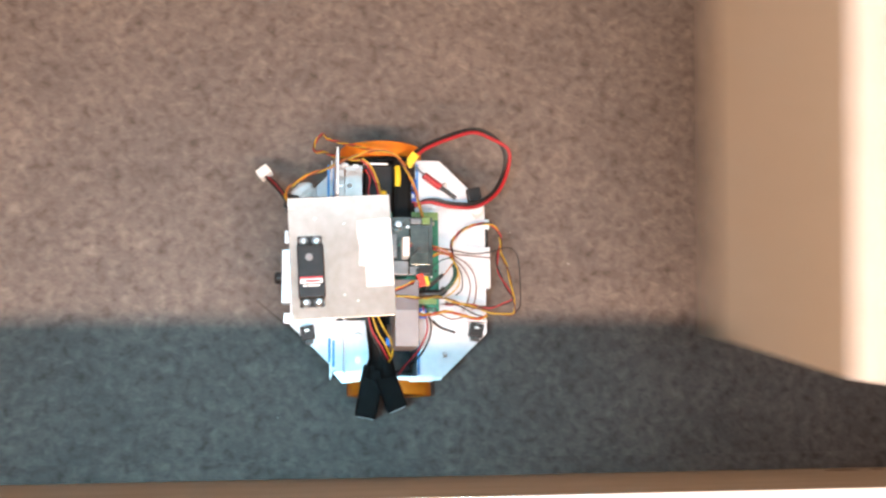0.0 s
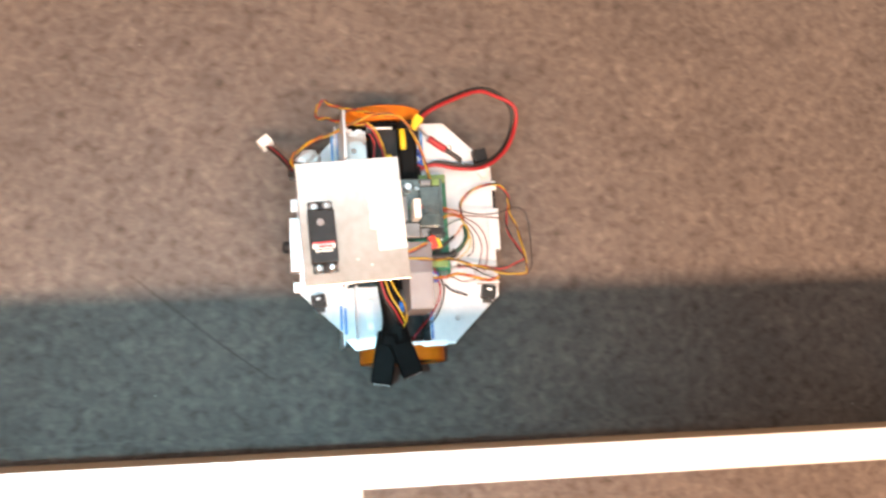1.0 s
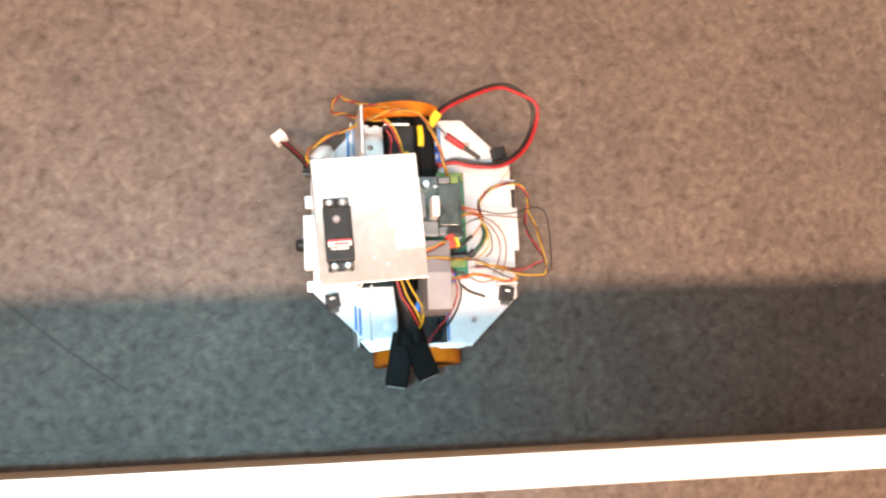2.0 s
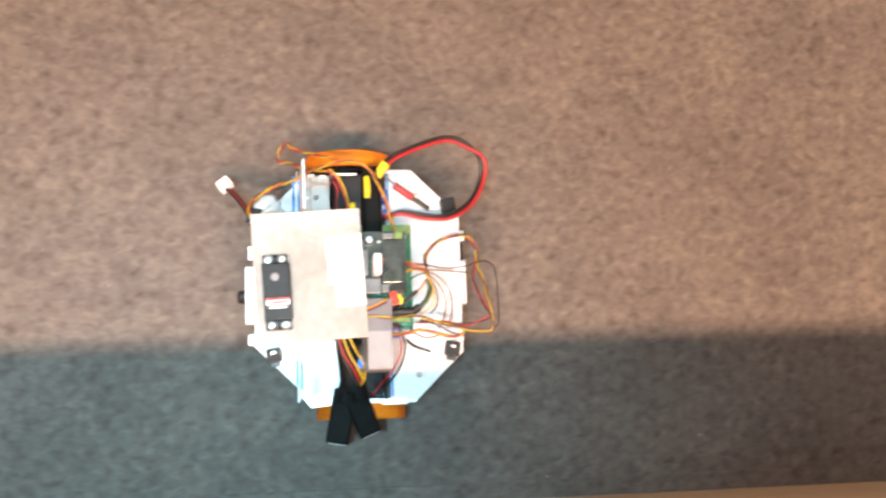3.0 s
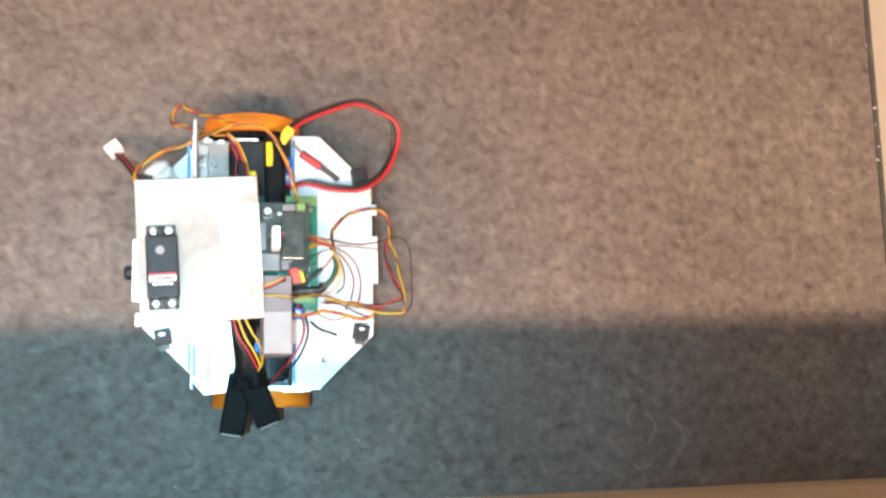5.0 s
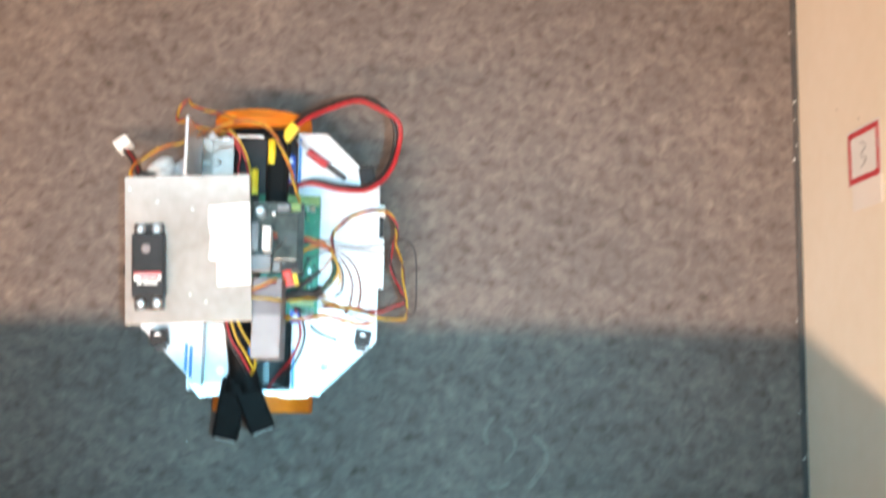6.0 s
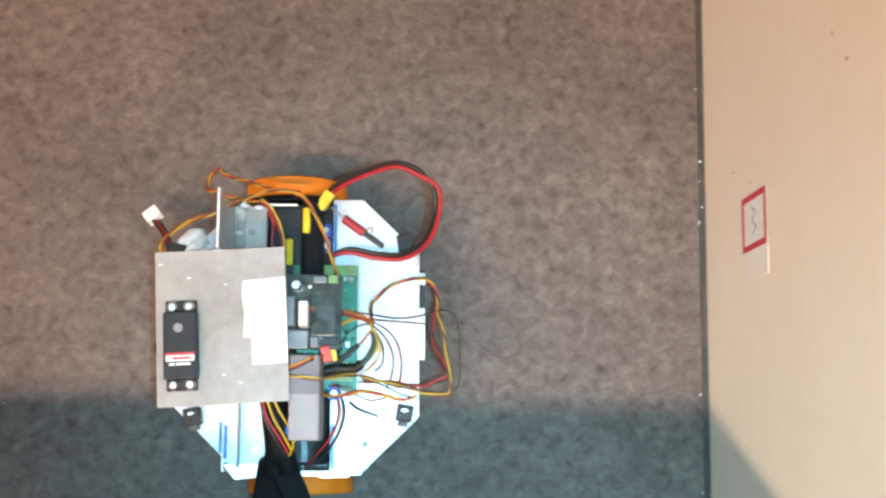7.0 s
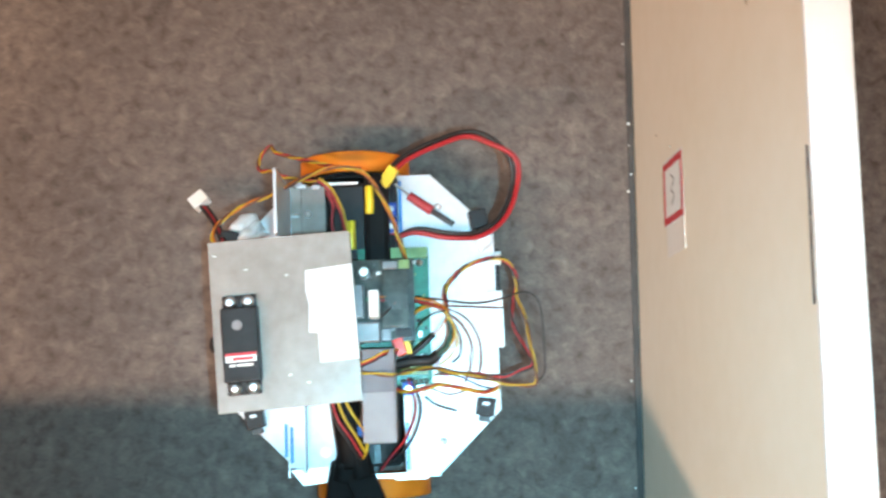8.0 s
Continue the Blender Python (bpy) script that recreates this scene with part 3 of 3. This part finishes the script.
    part("clear_block", rbox(9, 24, -6, 26, 113.4, 119, 0.6), SHIELD, shield, "smoky glossy module")
    for x0, y0, w, h, z, mat in ((-6.5, 0, 5, 18, 7, HOUSING), (10, 27, 8, 4, 5, HOUSING), (19, 27, 6, 5, 4, LIME), (16, -12, 9, 5, 4, BLACK), (8.5, -13, 5, 6, 5, HOUSING)):
        part("component", rbox(x0, x0 + w, y0, y0 + h, 113.4, 113.4 + z, 0.4), mat, shield)
    for k in range(22):
        x0, y0 = rnd.uniform(-6, 25), rnd.uniform(-12, 31)
        w, h = rnd.choice(((1.2, 2.2), (2.2, 1.2), (1.6, 3.2), (3, 1.6)))
        part("component", rbox(x0, x0 + w, y0, y0 + h, 113.4, 114.4 + rnd.uniform(0, 1.2), 0.15), rnd.choice((STEEL, HOUSING, HOUSING, GREEN, BLACK, CHIP)), shield)
    for k in range(26):
        x0, y0 = rnd.uniform(24.5, 34), rnd.uniform(-30, 34)
        part("component", rbox(x0, x0 + rnd.uniform(1, 2.4), y0, y0 + rnd.uniform(1, 3.5), 77.6, 78.4 + rnd.uniform(0, 1), 0.15), rnd.choice((STEEL, LIME, GREEN, BLACK, GREEN, PAPER)), pcb)
    for k in range(6):
        part("pin", rbox(12.5 + 2 * k, 13.2 + 2 * k, 4, 12, 119, 119.6, 0), CHIP, shield, "dark module pin")
    for y0, h in ((-32, 5), (-25, 4)):
        part("socket", rbox(18, 34, y0, y0 + h, 77.6, 83, 0.4), LIME if y0 < -30 else BLACK, pcb)
    for k in range(5):
        part("solder_joint", lathe(B(), [mm(a, b) for a, b in ((0, 1.6), (1.2, 1), (1.6, 0), (0, 0))], pose(*mm(19 + 3.4 * k, -36, 77.6)), 10), STEEL, pcb, "bright solder joint")
    hou = part("grey_box", rbox(-3.4, 15.2, -69.8, -18, 74, 124, 1.2), MAUVE, robot, "tall grey plastic housing")
    # Darker sheet paints the top plate's shadow on the rear half of the box.
    part("box_step", rbox(-3.0, 14.8, -42, -18.4, 123.2, 124.6, 0.3), SHADED_MAUVE, hou, "darker sheet painted as the top plate's shadow")
    part("battery", rbox(-22, 18, 38, 86, 40, 74, 3), BLACK, robot, "black wrapped battery pack")
    part("battery_cap", rbox(-25, -4.5, 85, 86.6, 60, 75, 0.4), ALU_DULL, robot, "thin bright plate edge")
    part("tape_wrap", rbox(-1, 14, 34, 90, 60, 86, 3.5), RUBBER, robot, "black taped bundle")
    ball = lathe(B(), [mm(12 * math.sin(radians(a)), -12 * math.cos(radians(a))) for a in range(0, 181, 15)], pose(*mm(-8, -60, 76)), 24)
    for f in ball.faces:
        f.smooth = True
    eye = part("camera_ball", ball, STEEL, robot, "shiny round metal can with blue top")
    part("blue_dot", lathe(B(), [mm(a, b) for a, b in ((0, 1.5), (3, 1), (4.5, -1), (0, -1))], pose(*mm(-7, -63, 88)), 16), BLUE_LENS, eye, "blue lens dot")
    for x, y, z in ((15, 68, 78), (15, 58, 76), (22, -40, 84)):
        blk = part("terminal_block", rbox(x - 3.5, x + 3.5, y - 4, y + 4, z - 8, z + 2, 0.5), BLUE_PLASTIC, robot, "blue screw terminal")
        part("terminal_screw", lathe(B(), [mm(a, b) for a, b in ((0, 0.5), (1.8, 0.4), (2, 0), (0, 0))], pose(*mm(x, y, z + 2)), 12), STEEL, blk, "steel screw")
    # yellow and coloured bits in the channel
    part("yellow_connector", rbox(-3.6, 3.6, -7, 7, 0, 8, 1.2, pose(*mm(14, 87, 78), 0, 0, -35)), YELLOW_SLEEVE, robot, "yellow power connector")
    for pts in (((-9, 44, 80), (-9, 53, 81), (-9, 61, 80)), ((2.4, 64.5, 85), (2.6, 72, 86), (2.3, 81, 85))):
        part("yellow_sleeve", rtube(pts, 2.6, 8), YELLOW_SLEEVE, robot, "yellow sleeve")
    part("red_plug", rbox(-3, 3, -5, 5, 0, 8, 0.8, pose(*mm(18.2, -17, 106), 0, 0, 18)), PLUG_RED, robot, "red plug")
    part("yellow_plug", rbox(-1.6, 1.6, -4.5, 4.5, 0, 7, 0.6, pose(*mm(22.6, -16.5, 104), 0, 0, 14)), YELLOW_SLEEVE, robot, "yellow plug")
    # front cables with black plugs
    part("cable_trunk", rtube([(-16, -38, 84), (-15, -54, 86), (-13, -70, 84), (-12, -84, 80)], 8.5, 12, 6, 0.7), RUBBER, robot, "thick black cable bundle")
    for pts, tip, a in ((((-13, -72, 82), (-16, -84, 80), (-18, -92, 78)), (-20, -103, 73), -10), (((-11, -72, 84), (-8, -82, 82), (-6, -90, 80)), (-5, -98, 76), 22)):
        c = part("usb_cable", rtube(pts, 7.0, 10, 6, 0.7), RUBBER, robot, "thick black cable with moulded plug")
        plug = part("plug_body", rbox(-8.8, 8.8, -20, 22, -4.5, 4.5, 2.2, pose(*mm(*tip), 14, 0, a)), RUBBER, c, "black moulded plug")
        part("plug_tip", rbox(-6.5, 6.5, -20.6, -19.8, -2.5, 2.5, 0.2, pose(*mm(*tip), 14, 0, a)), STEEL, plug, "bright metal plug tip")
    # big power loop, black and red side by side
    loop = [(13.6, 91.1, 80), (23.7, 97.3, 92), (42.7, 102.8, 106), (61.3, 104.8, 118), (75.4, 98.8, 122), (84.8, 85.7, 122), (85.1, 71.1, 116), (79.1, 57.8, 100), (66.1, 51.4, 82), (48, 53, 75), (30, 56, 74), (14, 50, 70)]
    part("power_wire", rtube(loop, 1.5), W_BLACK, robot, "thick black power wire")
    mid = Vector((48, 74, 0))
    red = [tuple(Vector(p) + (Vector((mid.x - p[0], mid.y - p[1], 0)).normalized() * (3.1 if i < 5 else -3.1)) + Vector((0, 0, 0.3 if i != 5 else 2.5))) for i, p in enumerate(loop)]
    part("power_wire", rtube(red, 1.5), W_RED, robot, "thick red power wire")
    # in-line fuse on the deck
    part("lead", rtube([(18, 84, 76), (24, 80, 70), (28, 76, 68)], 0.8), STEEL, robot)
    part("fuse", rtube([(26, 78, 69), (33, 73, 68), (40, 68, 68)], 2.9, 10), W_RED, robot, "red shrink-wrapped joint")
    part("fuse_tail", rtube([(40, 68, 68), (46, 64, 67.5), (53, 59, 67)], 1.9, 10), W_BLACK, robot, "black sleeve")
    # servo lead over the back
    lead = [(24, 33, 84), (19.7, 47.5, 91), (14.6, 62.6, 96), (7.7, 76.5, 99), (-1, 87, 100), (-17, 90.8, 99), (-29, 87.5, 97), (-40, 83.5, 96), (-54, 76.3, 96), (-70.6, 69.6, 98), (-83.6, 60.2, 101), (-88, 51, 104), (-84, 42, 108)]
    for k, mat in enumerate((W_ORANGE, W_BROWN, W_YELLOW)):
        part("servo_wire", rtube(twisted(lead, 3, k, 0.75, 26.0), 0.62, 6, 1), mat, robot, "thin servo lead wire")
    small = [(-1.8, 90.8, 92), (-16, 92.6, 90), (-30.7, 97.3, 85), (-42.5, 102.1, 77), (-54.5, 107.1, 71), (-57.7, 111.9, 68), (-63, 108.3, 66), (-65.8, 102.1, 67), (-64.3, 96.3, 70), (-57.3, 94.4, 75), (-47.2, 89, 82), (-33.7, 85.2, 88), (-24, 84, 90)]
    for k, mat in enumerate((W_RED, W_BROWN, W_YELLOW)):
        part("loop_wire", rtube(twisted(small, 3, k, 0.7, 17.0), 0.55, 6, 1), mat, robot, "thin looped wire")
    # white plug on a short lead
    for k, mat in enumerate((W_BLACK, W_RED, W_BLACK)):
        part("lead_wire", rtube([(-88 + k * 1.2, 52, 76), (-92 + k * 1.4, 60, 66), (-98 + k * 1.6, 70, 54), (-106 + k * 1.8, 80, 44)], 1.2, 6), mat, robot, "short lead wire")
    part("white_plug", rbox(-5.5, 5.5, -4, 5, -4, 4, 0.8, pose(*mm(-107, 84, 41), -20, 0, 38)), PAPER, robot, "white plug")
    # wires inside the channel
    for k, (mat, pts) in enumerate((
            (W_YELLOW, [(-27, 86, 92), (-20, 80, 90), (-14, 68, 86), (-11, 54, 84), (-11, 44, 82)]),
            (W_RED, [(-24, 80, 80), (-20, 72, 78), (-21, 60, 76), (-18, 46, 74)]),
            (W_RED, [(-28, 85, 91), (-21.5, 79, 89), (-15.5, 67, 85), (-12.5, 54, 83), (-12, 44, 81)]),
            (W_YELLOW, [(-17, -40, 100), (-11, -52, 99), (-4, -64, 95), (-3, -74, 90), (-6, -80, 86)]),
            (W_YELLOW, [(-20, -42, 99), (-15, -56, 97), (-9, -66, 95), (-4, -76, 90)]),
            (W_RED, [(-23, -42, 98), (-19, -56, 96), (-12, -67, 94), (-6, -78, 89)]),
            (W_BLACK, [(-24, -43, 98), (-20, -58, 96), (-14, -68, 94), (-8, -79, 89)]),
            (W_RED, [(22, -34, 86), (26, -52, 84), (20, -68, 78), (10, -80, 70), (4, -88, 66)]),
            (W_BLACK, [(24, -34, 86), (29, -52, 84), (23, -70, 78), (12, -82, 70)]),
            (W_RED, [(20, 52, 74), (14, 54, 74), (8, 50, 72)]))):
        part("channel_wire", rtube(pts, 0.75, 6), mat, robot)
    # thin sensor wires looping over the side
    knotp = (46.5, 2.5, 93)
    runs = (
        (W_BLACK, [(8.8, 0, 122), (15.8, 6.4, 118), (25.6, 10.2, 107), (41, 10.5, 97), (60.7, 8.2, 90), (76, 10, 85), (91.5, 14.5, 83), (99.7, 11.7, 81), (103, 2.2, 80), (103.7, -19, 80), (103, -33.2, 81), (99, -38.4, 82)]),
        (W_ORANGE, [(7.6, 11, 120), (20.7, 11.2, 114), (37.5, 9.2, 104), (45.7, 5.4, 95)]),
        (W_RED, [(8, 9, 120), (21, 9.4, 113), (37, 7.6, 103), (45.2, 4, 95)]),
        (W_BROWN, [(15.8, 7, 120), (24, 9.6, 110), (37.4, 6.9, 98), (54.7, 6.2, 94), (76, 5.2, 88), (80.4, 5.3, 82)]),
        (W_YELLOW, [(45, 5.8, 95), (37.4, 8, 98), (28.8, 4.3, 101), (23.1, -2.6, 104), (22, -11, 106), (22.5, -16, 108)]),
        (W_ORANGE, [(45, 5, 95), (36, 6.4, 98), (27.8, 2.6, 101), (21.6, -4, 104), (20, -12, 107)]),
        (W_GREEN, [(45, 3.9, 96), (37.4, 2, 95), (29.7, -3.8, 94), (26.2, -12.3, 92), (25.2, -19.8, 90)]),
        (W_ORANGE, [(45.7, -0.4, 94), (40.8, -7.3, 93), (34, -13, 93), (24.2, -21, 92)]),
        (W_BROWN, [(46.4, 5.4, 95), (56.5, -0.4, 94), (63.4, -9.7, 92), (65.9, -23.4, 86), (63.2, -37, 80)]),
        (W_BROWN, [(46.4, 3.3, 95), (54.7, -4.6, 94), (60.2, -16.7, 92), (59, -29.6, 87), (55.4, -37.8, 82)]),
        (W_YELLOW, [(46.4, 0.6, 94), (50.5, -7, 93), (51.2, -16.6, 92), (46.3, -23.5, 91), (40, -27.5, 90)]),
        (W_BLACK, [(47, 1.3, 94), (53, -9, 93), (53.3, -21, 91), (48.4, -26.2, 90)]),
        (W_YELLOW, [(44, 4, 94), (49, -3, 95), (49.5, -12, 94), (44, -20, 92)]),
        (W_BROWN, [(37.3, -32.9, 86), (53, -31.9, 85), (68.7, -35, 83), (75.8, -36.5, 82)]),
        (W_BLACK, [(40, -31, 88), (54, -35, 85), (64, -40, 82), (72, -42, 79)]),
        (W_BROWN, [(31, -42, 86), (36, -41, 85), (46, -44.5, 81), (58, -42, 78)]),
        (W_RED, [(16.5, -19.6, 114), (9.6, -21, 127), (3, -24.3, 127), (-6, -27.6, 125)]),
        (W_BLACK, [(16, -20.8, 114), (9, -22.2, 127), (2.6, -25.5, 127), (-6, -28.8, 125)]),
        (W_YELLOW, [(17, -18.4, 114), (10.2, -19.8, 127), (3.6, -23.1, 127), (-6, -26.4, 125)]),
    )
    big = [knotp, (45.7, 16, 88), (50.4, 24, 80), (58.7, 31.5, 76), (71.4, 36.2, 73), (82.4, 36, 71), (88.6, 28.8, 70), (90.4, 19.8, 70)]
    near = [(90.4, 19.8, 70), (86.9, 11.2, 71), (85.8, -0.8, 75), (89.4, -13.8, 82), (93.3, -22.8, 86), (95.5, -29.2, 88), (88, -32.5, 86), (79.3, -34.8, 84), (68.8, -34, 82), (54.7, -32.2, 83), (40.7, -32.9, 84)]
    far = [(90.4, 19.8, 70), (89.6, 11.6, 72), (93.4, -1, 78), (94.7, -12, 83), (95.7, -22.8, 86), (97.2, -36.8, 88), (94.8, -41, 86), (82.7, -40, 84), (68.7, -36.5, 84), (53, -33, 90), (37.4, -29.2, 98), (24, -30.8, 114), (14.3, -33, 127), (4.6, -32, 127.5), (-6, -30.5, 125)]
    bundle = [(13.2, -40.5, 98), (21.8, -42, 90), (30.4, -41, 89), (40.7, -38.8, 87), (53, -41, 84), (67, -44, 80), (76, -41, 78)]
    for line, mats, pitch in ((big, (W_RED, W_YELLOW, W_BLACK), 22.0), (near, (W_RED, W_BLACK), 30.0), (far, (W_YELLOW, W_BROWN), 34.0), (bundle, (W_ORANGE, W_RED, W_YELLOW), 20.0)):
        for k, mat in enumerate(mats):
            part("looped_wire", rtube(twisted(line, len(mats), k, 0.7, pitch), 0.58, 6, 1), mat, robot, "thin twisted wire")
    part("wire_tail", rtube([(31.8, -45, 72), (38, -50, 70), (50.6, -54.4, 69)], 0.9, 8), W_BLACK, robot, "short black wire end")

    for mat, pts in runs:
        part("sensor_wire", rtube(pts, 0.52, 6), mat, robot)
    part("green_sleeve", rtube([(46.8, 0, 92), (48.4, -7.3, 92), (45.7, -15.9, 92), (39.7, -22, 90)], 1.9, 8), W_GREEN, robot, "dark green sleeve")
    part("black_sleeve", rtube([(40, -21, 90), (35.5, -24.3, 88), (23.3, -24.5, 86), (12, -26.8, 84)], 3.0, 8), W_BLACK, robot, "black sleeve")
    part("black_sleeve", rtube([(38, -9.5, 93), (31, -15.5, 93), (23, -22, 91)], 1.5, 8), W_BLACK, robot, "black sleeve")
    part("caster", lathe(B(), [mm(a, b) for a, b in ((0, 0), (5, 1), (7, 5), (7, 20), (0, 20))], pose(*mm(-42, 0, 0.2)), 20), STEEL, robot, "small ball caster")
    wheels = [build_wheel(robot, -98.5, -1), build_wheel(robot, 101.0, 1)]
    return robot, wheels


build_room()
build_maze()
build_sign()
build_floor_clutter()
for px, py, watts in PANELS:
    build_fill_panel(px, py)
build_tube_fixture()
loose_panel = build_loose_panel()
robot, wheels = build_robot()
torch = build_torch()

# (seconds, x, y, yaw) of the robot's middle
RUN = [
    (0.0, 0.0918, 0.0565, -0.19),
    (0.2, 0.1115, 0.0558, -0.76),
    (0.5, 0.1427, 0.0550, -1.15),
    (1.0, 0.2009, 0.0569, 0.69),
    (2.3, 0.3690, 0.0577, -0.10),
    (2.5, 0.3964, 0.0571, -0.16),
    (3.0, 0.4573, 0.0594, -0.19),
    (3.5, 0.5171, 0.0576, -1.27),
    (4.0, 0.5760, 0.0601, -0.37),
    (4.5, 0.6308, 0.0600, -0.75),
    (4.7, 0.6479, 0.0626, -0.37),
    (5.8, 0.7835, 0.0598, -0.31),
    (6.0, 0.8100, 0.0586, 0.04),
    (6.5, 0.8658, 0.0576, 1.19),
    (7.0, 0.9281, 0.0611, 1.28),
    (7.5, 0.9823, 0.0620, 0.99),
    (8.0, 1.0427, 0.0640, 1.91),
]


def motions():
    walk(robot, [(t, pose(x, y, 0, 0, 0, a)) for t, x, y, a in RUN])
    ts, xs = [r[0] for r in RUN], [r[1] for r in RUN]
    for w in wheels:
        x, y, z = w.matrix_basis.translation
        rows = []
        for k in range(41):
            t = k * 0.2
            turn = math.degrees(float(np.interp(t, ts, xs)) / 0.035)
            rows.append((t, Matrix.Translation((x, y, z)) @ Matrix.Rotation(radians(turn), 4, "Y")))
        walk(w, rows)
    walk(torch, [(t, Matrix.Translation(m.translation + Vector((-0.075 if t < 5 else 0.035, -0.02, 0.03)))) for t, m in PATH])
    walk(loose_panel, [
        (0.0, pose(0.389, 0.004, 0.0, 10, -5.5, 0)),
        (0.1, pose(0.546, -0.005, 0.02, 11, -7, 0)),
        (0.2, pose(0.76, 0.02, 0.14, 11, -5, 0)),
        (0.4, pose(1.20, 0.12, 0.45, 9, 0, 0)),
        (0.8, pose(1.75, 0.35, 0.30, 4, 0, 0)),
        (1.2, pose(1.95, 0.45, 0.0, 0, 0, 0)),
        (8.0, pose(1.95, 0.45, 0.0, 0, 0, 0)),
    ])


motions()
